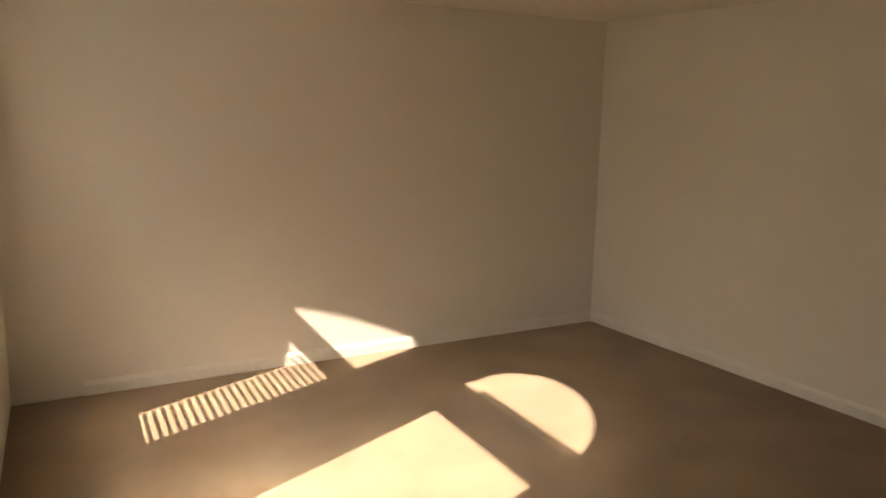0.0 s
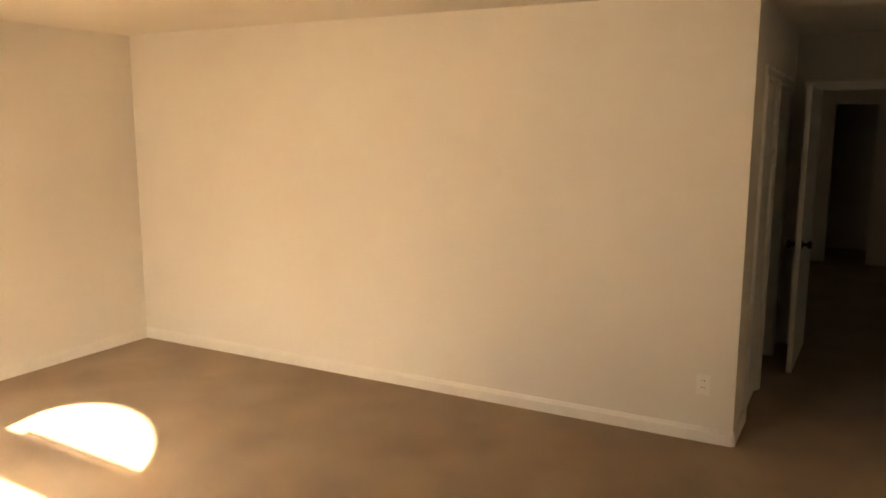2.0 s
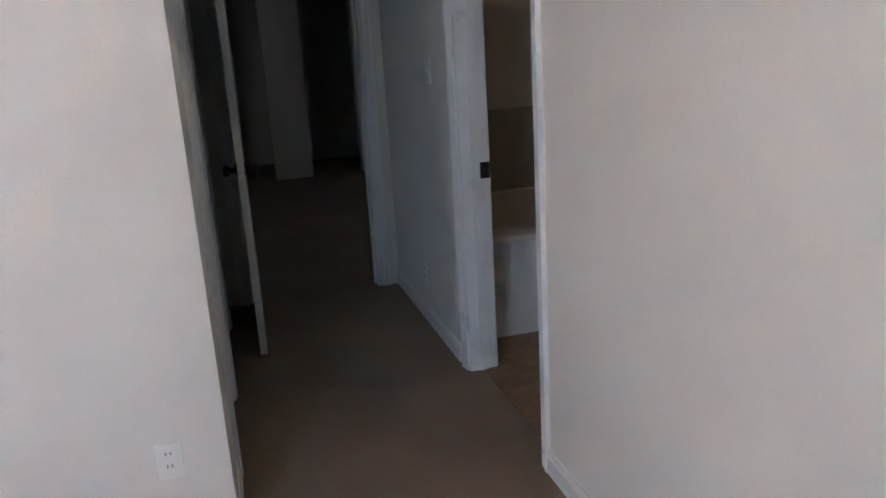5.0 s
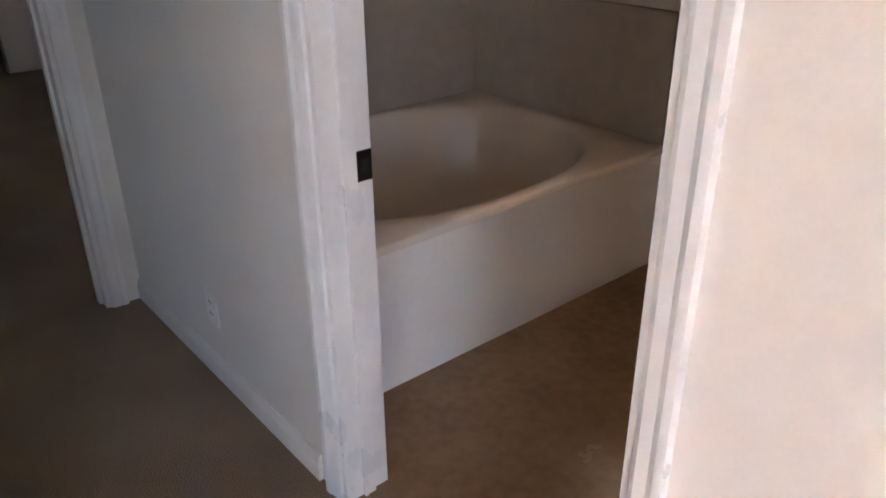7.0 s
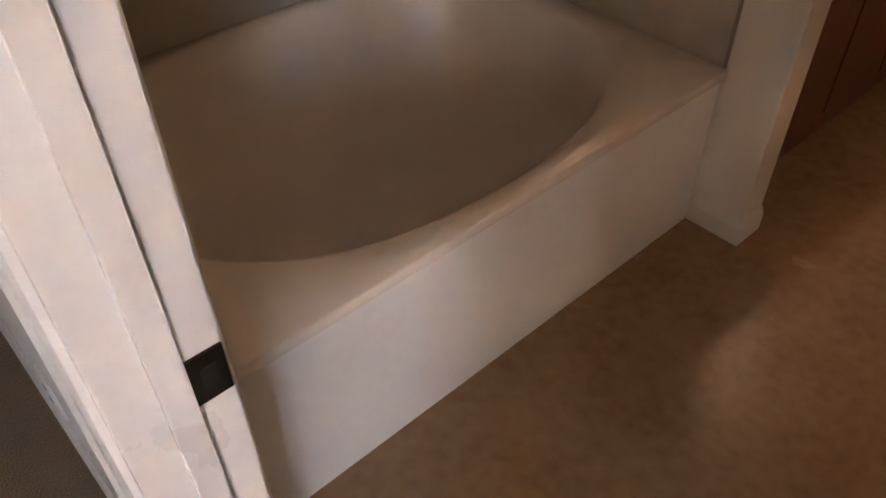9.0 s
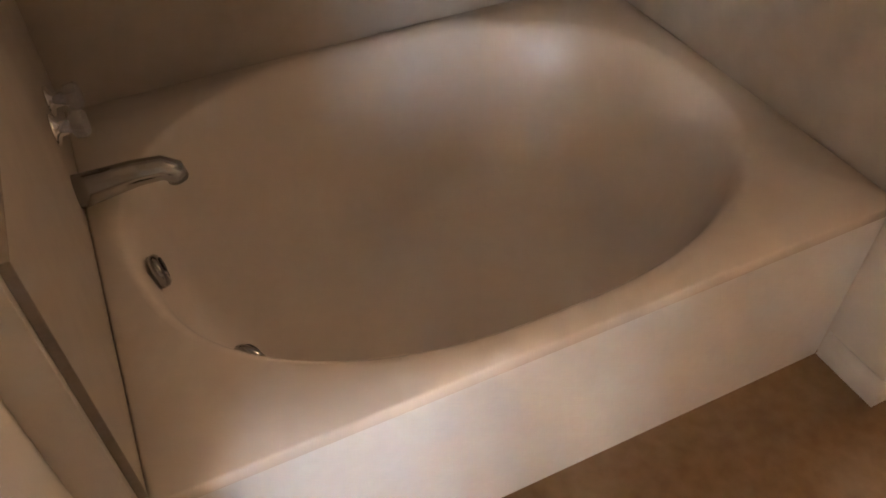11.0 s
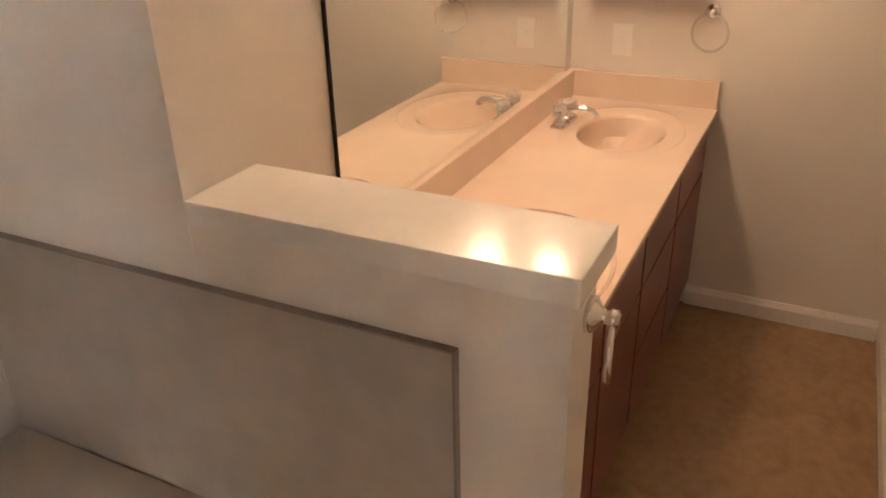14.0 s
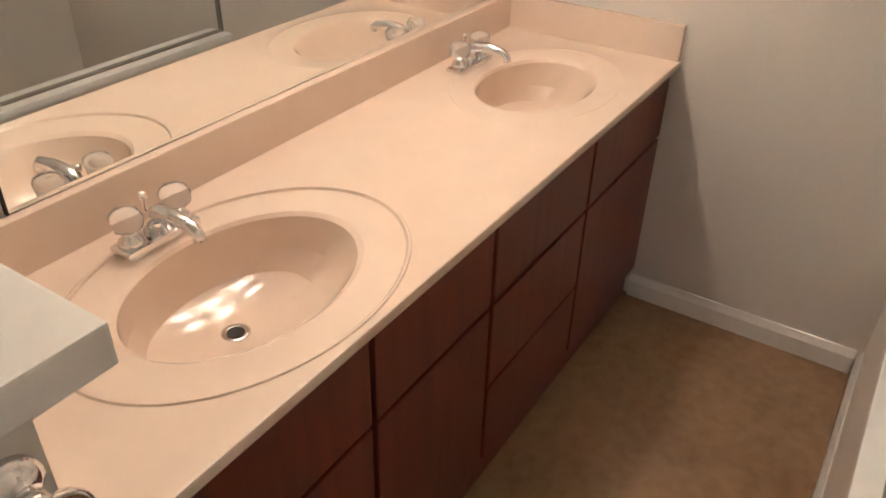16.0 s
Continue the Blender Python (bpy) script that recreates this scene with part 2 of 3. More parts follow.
structure(one("ground", GROUND, (-60, 60, -60, 60, -0.5, -0.2)), "dry earth ground around the house", "ground")
structure(one("floor_carpet", CARPET, (XA - 0.12, W0 + 0.06, -5.75, 8.12, -0.2, 0.0), (W0 + 0.06, 3.42, 2.56, 8.12, -0.2, 0.0)), "worn beige cut-pile carpet with traffic marks", "carpet")
structure(one("floor_bath", VINYL, (W0 + 0.06, 5.1, -1.0, 2.56, -0.2, 0.004)), "tan mottled sheet vinyl bathroom floor", "floor")
structure(one("ceiling_bedroom", CEIL, (XA - 0.12, W1, -3.3, 0.12, CZ, CZ + 0.12), (XA - 0.12, W1, -3.3, -3.18, CZ, HZ), (XA - 0.12, -0.74, -4.75, -3.3, HZ, HZ + 0.12), (-0.74, W1, -5.75, -3.3, HZ, HZ + 0.12)), "off-white textured bedroom ceiling", "ceiling")
structure(one("ceiling_hall", CEIL, (-1.3, W1, 0.12, YD + 0.12, CZ, CZ + 0.12)), "off-white textured hall ceiling", "ceiling")
structure(one("ceiling_far_room", CEIL, (-2.2, 3.3, YD + 0.12, 8.2, CZ + 0.05, CZ + 0.17)), "off-white ceiling of the dark room", "ceiling")
structure(one("ceiling_bath", CEIL, (W1, 5.1, -1.0, 2.56, CZ, CZ + 0.12)), "off-white bathroom ceiling", "ceiling")

wall("wall_west", "y", -5.75, 0.12, XA - 0.12, XA, 0, HZ, WALL, "cream painted bedroom wall with light texture")
wall("wall_north", "x", XA, 0.0, 0.0, 0.12, 0, CZ, WALL, "cream painted bedroom wall, long and bare")
SKEW = pose(-1.65, YS, 0, 0, 0, -3.6)
wall("wall_south", "x", -3.2, 1.05, -0.06, 0.0, 0, HZ, WALL, "cream painted window wall of the bedroom", holes=[(-2.23, -1.765, 0.69, 2.03), (-0.83, 0.225, 0.7, 2.46)], arches=[(-2.215, -1.765, 2.21, -1.765, 0.73, 1.1), (-0.965, 0.26, 2.79, -0.352, 0.69, 2.0)]).matrix_world = SKEW
wall("wall_nook", "y", -5.6, YS - 0.09, -0.74, -0.62, 0, HZ, WALL, "cream painted side wall of the bedroom entry")
wall("wall_rear", "x", -0.74, W1, -5.75, -5.6, 0, HZ, WALL, "cream painted wall behind the bedroom entry")
wall("wall_east", "y", -5.6, YN + 0.16, W0, W1, 0, HZ, WALL, "cream painted wall between bedroom, hall and bathroom", holes=[(0.088, 0.945, 0, 2.03)])
wall("wall_hall", "y", 0.12, YD, -0.12, 0.0, 0, CZ, WALL, "cream painted hall wall", holes=[(0.46, 1.05, 0, 2.03), (1.17, 1.95, 0, 2.03)])
wall("wall_hall_end", "x", -1.3, W0, YD, YD + 0.12, 0, CZ, WALL, "cream painted wall at the end of the hall", holes=[(0.13, 0.93, 0, 2.03)])
wall("wall_closet_west", "y", 0.12, YD, -1.3, -1.18, 0, CZ, WALL, "closet back wall in shadow")
wall("wall_closet_divider", "x", -1.18, -0.12, 1.06, 1.12, 0, CZ, WALL, "closet side wall in shadow")
wall("wall_far_room", "x", -2.2, 3.3, 6.7, 6.82, 0, CZ + 0.05, WALL, "dim cream wall of the far room", holes=[(0.15, 0.62, 0, 2.0), (1.04, 1.6, 0, 2.0)])
wall("wall_far_back", "x", -2.2, 3.3, 8.0, 8.12, 0, CZ + 0.05, WALL, "dark wall behind the far doorways")
wall("wall_far_west", "y", YD + 0.12, 8.0, -2.32, -2.2, 0, CZ + 0.05, WALL, "dim side wall of the far room")
wall("wall_far_east", "y", 2.56, 8.0, 3.3, 3.42, 0, CZ + 0.05, WALL, "dim side wall of the far room")
wall("wall_far_south", "x", -2.2, -1.3, YD, YD + 0.12, 0, CZ + 0.05, WALL, "dim wall of the far room")
wall("wall_bath_north", "x", W1, XP + 0.12, YN, YN + 0.16, 0, CZ, BATHWALL, "cream painted wall behind the bathtub")
wall("wall_tub_end", "y", 1.237, YN, W1, 1.244, 0, CZ, BATHWALL, "cream painted boxed-out wall at the faucet end of the bathtub")
wall("wall_bath_return", "y", YV, YN, XP + 0.013, XP + 0.12, 0, CZ, BATHWALL, "cream painted return wall beside the bathtub")
wall("wall_vanity", "x", XP + 0.12, XE + 0.12, YV, YV + 0.12, 0, CZ, BATHWALL, "cream painted wall behind the vanity")
wall("wall_bath_east", "y", -1.0, YV, XE, XE + 0.12, 0, CZ, BATHWALL, "cream painted wall at the end of the vanity")
wall("wall_bath_south", "x", W1, 3.45, 0.0, 0.1, 0, CZ, BATHWALL, "cream painted wall opposite the bathtub")
wall("wall_shower_side", "y", -0.6, 0.1, 3.45, 3.55, 0, CZ, BATHWALL, "painted side wall of the shower")
wall("wall_shower_back", "x", 3.45, XE, -0.7, -0.6, 0, CZ, BATHWALL, "painted back wall of the shower")

baseboard("x", XA, 0.0, 0.0, -1)
baseboard("y", -3.9, -0.016, XA, 1)
baseboard("y", -5.6, 0.043, W0, -1)
baseboard("y", 0.0, 0.395, 0.0, 1)
baseboard("y", 1.047, YD, W0, -1)
baseboard("y", 0.5, 1.2, XE, -1)
baseboard("x", W1, 3.6, 0.1, 1)


# ---- doors and their trim ----
def casing(name, axis, a0, a1, face, out, top=2.03, width=0.06, skip=()):
    """Moulded trim round an opening, two uprights and a head."""
    t = thing(name, "white painted moulded casing round a doorway", "door trim")
    t["kind"] = "structure"

    def strip(part_name, p0, p1, z0, z1, upright, inner_low):
        bm = bmesh.new()
        prof = ((0.0, 0.008), (0.18, 0.012), (0.55, 0.013), (0.75, 0.018), (1.0, 0.018))
        for (s0, d), (s1, e) in zip(prof, prof[1:]):
            pts = []
            for s, k in ((s0, d), (s1, e)):
                f = s if inner_low else 1 - s
                for off in (0.0, k * out):
                    if upright:
                        a = p0 + (p1 - p0) * f
                        for z in (z0, z1):
                            pts.append((a, face + off, z) if axis == "x" else (face + off, a, z))
                    else:
                        z = z0 + (z1 - z0) * f
                        for a in (p0, p1):
                            pts.append((a, face + off, z) if axis == "x" else (face + off, a, z))
            hexa(bm, [pts[0], pts[2], pts[6], pts[4], pts[1], pts[3], pts[7], pts[5]])
        part(part_name, bm, TRIM, t)

    if "low" not in skip:
        strip("casing_upright", a0 - width, a0, 0, top, True, False)
    if "high" not in skip:
        strip("casing_upright", a1, a1 + width, 0, top, True, True)
    strip("casing_head", a0 - width, a1 + width, top, top + width, False, True)
    return t


def jamb(name, axis, a0, a1, b0, b1, top=2.03, t=0.018, stop=None):
    """The lining of an opening, with a door stop."""
    ob = thing(name, "white painted door jamb lining the opening", "door frame")
    ob["kind"] = "structure"

    def put(nm, p0, p1, q0, q1, z0, z1):
        one(nm, TRIM, (p0, p1, q0, q1, z0, z1) if axis == "x" else (q0, q1, p0, p1, z0, z1), parent=ob, bev=0.002)

    put("jamb_upright", a0, a0 + t, b0, b1, 0, top - t)
    put("jamb_upright", a1 - t, a1, b0, b1, 0, top - t)
    put("jamb_head", a0, a1, b0, b1, top - t, top)
    if stop:
        put("door_stop", a0 + t, a0 + t + 0.011, stop, stop + 0.034, 0, top - t - 0.002)
        put("door_stop", a1 - t - 0.011, a1 - t, stop, stop + 0.034, 0, top - t - 0.002)
    return ob


casing("door_trim_bath", "y", 0.088, 0.945, W0, -1)
casing("door_trim_bath_inner", "y", 0.088, 0.945, W1, 1)
bath_jamb = jamb("door_frame_bath", "y", 0.088, 0.945, W0, W1, stop=1.10)
casing("door_trim_hall_end", "x", 0.13, 0.93, YD, -1)
jamb("door_frame_hall_end", "x", 0.13, 0.93, YD, YD + 0.12, stop=YD + 0.05)
casing("door_trim_linen", "y", 0.46, 1.05, 0.0, 1)
jamb("door_frame_linen", "y", 0.46, 1.05, -0.12, 0.0)
casing("door_trim_closet", "y", 1.17, 1.95, 0.0, 1, skip=("low",))
jamb("door_frame_closet", "y", 1.17, 1.95, -0.12, 0.0)
bm = box(bmesh.new(), 1.135, 1.178, 0.9235, 0.9275, 0.885, 0.955, 0.001)
plate = part("strike_plate", bm, BRONZE, bath_jamb, "dark bronze strike plate")
one("latch_hole", HOLE_SHADE, (1.148, 1.166, 0.9225, 0.9234, 0.905, 0.935), parent=plate)


def knob_set(door, x, y, z, metal, out):
    """Rose, neck and knob on both faces of a leaf that lies along x."""
    for side, face in ((1, y + out), (-1, y)):
        k = part("door_knob", lathe(bmesh.new(), (x, face, z), (0, side, 0), [(0, 0.032), (0.006, 0.032), (0.010, 0.014), (0.032, 0.012), (0.038, 0.022), (0.050, 0.028), (0.060, 0.026), (0.066, 0.012)]), metal, door, "round metal door knob")


def slab_door(name, label, width, pose_m, metal, height=2.0):
    """A flush leaf with its hinge edge at the origin, lying along +x, 35 mm thick, with hinges and knobs."""
    d = thing(name, label, "door")
    one("door_leaf", DOORPAINT, (0.0, width, 0.0, 0.035, 0.015, 0.015 + height), parent=d, bev=0.002)
    knob_set(d, width - 0.065, 0.0, 0.93, metal, 0.035)
    for z in (0.2, 1.0, 1.82):
        part("hinge", tube(bmesh.new(), [(-0.006, 0.0, z), (-0.006, 0.0, z + 0.09)], 0.006), metal, d)
    d.matrix_world = pose_m
    return d


slab_door("door_bath", "cream painted flush bathroom door standing open", 0.775, pose(W1 + 0.02, 0.11, 0, 0, 0, 12), CHROME)
slab_door("door_hall_end", "white painted flush door standing open into the hall", 0.86, pose(0.165, YD - 0.012, 0, 0, 0, -91.5), BRONZE)
ld = thing("door_linen", "cream painted closed linen closet door", "door")
one("door_leaf", DOORPAINT, (-0.04, -0.006, 0.48, 1.03, 0.015, 2.0), parent=ld, bev=0.002)

# ---- windows ----
def window(name, x0, x1, z0, z1, za, a0, a1, barred=True):
    """A sash under a round-headed light, set in the outer part of the wall."""
    w = thing(name, "white framed window with a round-headed light above", "window")
    w["kind"] = "structure"
    y0, y1, fw = -0.055, -0.03, 0.014
    one("window_frame", TRIM, (x0, x0 + fw, y0, y1, z0, z1), (x1 - fw, x1, y0, y1, z0, z1), (x0, x1, y0, y1, z0, z0 + fw), (x0, x1, y0, y1, z1 - fw, z1), parent=w)
    pane = one("pane", GLASS, (x0 + fw, x1 - fw, y0 + 0.008, y0 + 0.013, z0 + fw, z1 - fw), parent=w)
    pane.visible_shadow = False
    if barred:
        one("arch_bar", TRIM, (a0, a1, y0, y1, za + 0.065, za + 0.09), parent=w)
    one("window_sill", TRIM, (x0, x1, -0.028, -0.002, z0 - 0.0005, z0 + 0.012), parent=w, bev=0.004)
    w.matrix_world = SKEW
    lamp = new("window_daylight", bpy.data.lights.new("window_daylight", "AREA"))
    lamp.data.shape, lamp.data.size, lamp.data.size_y = "RECTANGLE", x1 - x0, z1 - z0 + 0.4
    lamp.data.energy, lamp.data.color = DAYLIGHT * (x1 - x0), (0.64, 0.81, 1.0)
    lamp.matrix_world = SKEW @ look(((x0 + x1) / 2, 0.06, (z0 + z1) / 2 + 0.2), ((x0 + x1) / 2, 1.0, (z0 + z1) / 2 + 0.05))


window("window_1", -2.23, -1.765, 0.69, 2.03, 2.21, -2.215, -1.765, False)
window("window_2", -0.83, 0.225, 0.7, 2.46, 2.79, -0.77, 0.26)
blind = thing("window_blind", "cream horizontal slatted blind lowered in the window", "blind")
for i in range(23):
    z = 0.712 + i * 0.056
    bm = bmesh.new()
    box(bm, -2.22, -1.775, 0.004, 0.027, z, z + 0.0025)
    part("slat", bm, SLAT, blind)
one("head_rail", SLAT, (-2.22, -1.775, 0.002, 0.03, 2.0, 2.03), parent=blind)
blind.matrix_world = SKEW

# ---- bathtub ----
TX0, TX1, TY0, TY1, RZ, TZ = 1.256, XP, 1.238, YN - 0.012, 0.522, 1.02


def superellipse(cx, cy, a, b, e, ang):
    c, s = math.cos(ang), math.sin(ang)
    k = (abs(c) ** e + abs(s) ** e) ** (-1 / e)
    return cx + a * k * c, cy + b * k * s


def angles_for(cx, cy, x0, x1, y0, y1, n=96):
    al = [i * math.tau / n for i in range(n)]
    for x, y in ((x0, y0), (x0, y1), (x1, y0), (x1, y1)):
        g = math.atan2(y - cy, x - cx) % math.tau
        al[min(range(len(al)), key=lambda i: abs(al[i] - g))] = g
    return sorted(al)


def to_edge(cx, cy, x0, x1, y0, y1, ang):
    c, s = math.cos(ang), math.sin(ang)
    k = min(((x1 if c > 0 else x0) - cx) / c if abs(c) > 1e-9 else 1e9, ((y1 if s > 0 else y0) - cy) / s if abs(s) > 1e-9 else 1e9)
    return cx + c * k, cy + s * k


def sheet(bm, rings, smooth=True, close=True):
    vr = [[bm.verts.new(p) for p in r] for r in rings]
    for r, s in zip(vr, vr[1:]):
        for k in range(len(r)):
            bm.faces.new((r[k], r[(k + 1) % len(r)], s[(k + 1) % len(r)], s[k])).smooth = smooth
    if close:
        bm.faces.new(vr[-1]).smooth = smooth


tub = thing("bathtub", "large almond acrylic garden bathtub set in a corner", "bathtub")
cx, cy = 2.005, 1.805
al = angles_for(cx, cy, TX0, TX1, TY0, TY1)
edge = [to_edge(cx, cy, TX0, TX1, TY0, TY1, a) for a in al]
rings = [[(x, y, RZ - 0.03) for x, y in edge], [(x, y, RZ - 0.006) for x, y in edge],
         [(cx + (x - cx) * 0.992, cy + (y - cy) * 0.992, RZ) for x, y in edge]]
for a, b, z in ((0.700, 0.525, RZ), (0.690, 0.512, RZ - 0.004), (0.680, 0.500, RZ - 0.015), (0.665, 0.485, RZ - 0.05), (0.640, 0.455, RZ - 0.16), (0.600, 0.42, RZ - 0.29), (0.56, 0.385, RZ - 0.36), (0.50, 0.33, RZ - 0.395), (0.40, 0.25, RZ - 0.402), (0.2, 0.12, RZ - 0.405)):
    rings.append([(*superellipse(cx, cy, a, b, 2.35, g), z) for g in al])
bm = bmesh.new()
sheet(bm, rings)
part("basin", bm, TUB, tub)
bm = box(bmesh.new(), TX0 - 0.0115, TX1 - 0.001, TY0 + 0.012, TY0 + 0.035, 0.004, RZ - 0.028)
part("front_panel", bm, DOORPAINT, tub, "white painted front panel")
for nm, ang, a, b, pz in (("overflow_plate", 182.5, 0.645, 0.468, 0.46), ("jet_nozzle", 217.0, 0.64, 0.46, 0.43)):
    px, py = superellipse(cx, cy, a, b, 2.35, radians(ang))
    d = Vector((cx - px, (cy - py) * 1.6, 0.12)).normalized()
    plate = part(nm, lathe(bmesh.new(), Vector((px, py, pz)) - d * 0.012, d, [(0, 0.036), (0.014, 0.036), (0.02, 0.031), (0.022, 0.02), (0.018, 0.012)]), SHADED_CHROME, tub, "chrome fitting with dark reflections put into its colour")
    part("opening", lathe(bmesh.new(), Vector((px, py, pz + 0.012)) + d * 0.0075, d, [(0, 0.016), (0.003, 0.015)], 14), HOLE_SHADE, plate)

# surround of stone-look panels with a dark joint line
sur = thing("tub_surround", "taupe stone-look panels round the bathtub with a dark top edge", "tub surround")
sur["kind"] = "structure"
one("panel", TILE, (TX0, XP, YN - 0.012, YN - 0.0005, RZ - 0.02, TZ), parent=sur)
one("panel", TILE, (XP, XP + 0.0125, TY0 + 0.018, YN - 0.0125, RZ - 0.02, TZ), parent=sur)
one("panel", TILE, (TX0 - 0.012, TX0, TY0 + 0.02, YN - 0.0125, RZ - 0.05, TZ), parent=sur)
one("edge_strip", GROUT, (TX0, XP, YN - 0.014, YN - 0.0005, TZ, TZ + 0.004), parent=sur)
one("edge_strip", GROUT, (XP - 0.002, XP + 0.0125, TY0 + 0.013, YN - 0.0145, TZ, TZ + 0.004), parent=sur)
one("edge_strip", GROUT, (XP - 0.002, XP + 0.0125, TY0 + 0.013, TY0 + 0.0175, RZ - 0.02, TZ - 0.001), parent=sur)
one("edge_strip", GROUT, (TX0 - 0.0115, TX0 + 0.002, TY0 + 0.015, YN - 0.0145, TZ + 0.0005, TZ + 0.0045), parent=sur)
one("edge_strip", GROUT, (TX0 - 0.0115, TX0 + 0.002, TY0 + 0.015, TY0 + 0.0195, RZ + 0.001, TZ), parent=sur)

# tub filler
fill = thing("tub_faucet", "chrome tub spout with two clear knob handles on the end wall", "faucet")
SY = 1.96
bm = bmesh.new()
tube(bm, [(TX0 - 0.004, SY, 0.572), (TX0 + 0.03, SY, 0.574), (TX0 + 0.12, SY - 0.01, 0.586), (TX0 + 0.17, SY - 0.016, 0.586), (TX0 + 0.193, SY - 0.019, 0.572), (TX0 + 0.196, SY - 0.019, 0.552)], [0.037, 0.034, 0.028, 0.026, 0.025, 0.023], 18)
part("spout", bm, SHADED_CHROME, fill)
for dy in (-0.02, 0.09):
    h = part("handle", lathe(bmesh.new(), (TX0 - 0.002, SY + dy + 0.09, 0.68), (1, 0, 0), [(0, 0.034), (0.008, 0.032), (0.014, 0.016), (0.035, 0.014)]), CHROME, fill)
    part("handle_knob", lathe(bmesh.new(), (TX0 + 0.033, SY + dy + 0.09, 0.68), (1, 0, 0), [(0, 0.018), (0.006, 0.028), (0.026, 0.030), (0.034, 0.022), (0.036, 0.008)], 10), ACRYLIC, h, "clear acrylic knob")

# ---- half wall between tub and vanity ----
PX0, PX1, PY = XP + 0.013, 2.89, 1.085
structure(one("wall_half", BATHWALL, (PX0, PX1, PY, YV - 0.001, 0, 1.13)), "cream painted half wall between bathtub and vanity", "half wall")
structure(one("ledge", GLOSS, (PX0 - 0.004, 2.965, PY - 0.008, YV - 0.002, 1.13, 1.174), bev=0.004), "glossy cream painted ledge cap on the half wall", "ledge")
baseboard("x", PX0, PX1, PY, -1)
baseboard("y", PY - 0.014, TY0 + 0.01, PX0, -1)


def towel_ring(name, label, base, out, side, bow, r=0.064):
    """A square plate with a post and a hanging ring; out is the way off the wall, side the way along it."""
    t = thing(name, label, "towel ring")
    o, s, c = Vector(out), Vector(side), Vector(base)
    part("wall_plate", lathe(bmesh.new(), c, o, [(0, 0.027), (0.008, 0.027), (0.014, 0.020), (0.02, 0.012), (0.028, 0.010), (0.032, 0.014), (0.042, 0.013), (0.046, 0.006)], 20), CHROME, t)
    part("ring", ring(bmesh.new(), c + o * 0.034 + Vector((0, 0, -r - 0.006)), (o * 0.97 + s * 0.2), r, 0.005), bow, t)
    return t


towel_ring("towel_ring", "small chrome towel ring on the end of the half wall", (2.856, PY, 1.082), (0, -1, 0), (1, 0, 0), CHROME, 0.045)
towel_ring("towel_ring", "clear acrylic towel ring on a chrome post beside the vanity", (XE, 1.23, 1.165), (-1, 0, 0), (0, 1, 0), ACRYLIC)

# ---- vanity ----
VX0, VY0, VZ = 2.893, 1.195, 0.824


def cabinet(name, label, x0, x1, fronts):
    """A carcass with slab fronts; fronts are (x0, x1, z0, z1, part name)."""
    c = thing(name, label, "cabinet", "vanity cabinets")
    one("body", WOOD, (x0, x1, VY0 + 0.02, YV - 0.002, 0.10, 0.64), (x0, x1, VY0 + 0.02, VY0 + 0.038, 0.64, VZ - 0.032), parent=c)
    one("toe_kick", WOOD, (x0, x1, VY0 + 0.022, VY0 + 0.04, 0.004, 0.099), parent=c)
    for a, b, z0, z1, nm in fronts:
        bm = box(bmesh.new(), a + 0.006, b - 0.006, VY0, VY0 + 0.0195, z0, z1, 0.004)
        f = part(nm, bm, WOOD, c)
    return c


cabinet("vanity_cabinet", "dark cherry vanity cabinet under the nearer sink", VX0, 3.44, [(VX0, 3.44, 0.585, 0.778, "drawer_front"), (VX0, 3.44, 0.11, 0.575, "cabinet_door")])
cabinet("vanity_cabinet", "narrow dark cherry vanity cabinet with drawer and door", 3.442, 3.84, [(3.442, 3.84, 0.585, 0.778, "drawer_front"), (3.442, 3.84, 0.11, 0.575, "cabinet_door")])
cabinet("vanity_cabinet", "dark cherry vanity cabinet with a stack of drawers", 3.842, 4.32, [(3.842, 4.32, 0.585, 0.778, "drawer_front"), (3.842, 4.32, 0.35, 0.575, "drawer_front"), (3.842, 4.32, 0.11, 0.34, "drawer_front")])
cabinet("vanity_cabinet", "dark cherry vanity cabinet against the end wall", 4.322, XE - 0.002, [(4.322, 4.86, 0.585, 0.778, "drawer_front"), (4.322, 4.86, 0.11, 0.575, "cabinet_door")])

top = thing("countertop", "glossy peach cultured marble vanity top with two sinks", "countertop")
SINKS = ((3.405, 1.422), (4.45, 1.425))
bm = bmesh.new()
TOPY0, TOPX1 = 1.175, XE - 0.0015
split, sizes, beads = (VX0 - 0.001, 3.95, TOPX1), (1.0, 0.88), (0.003, 0.0008)
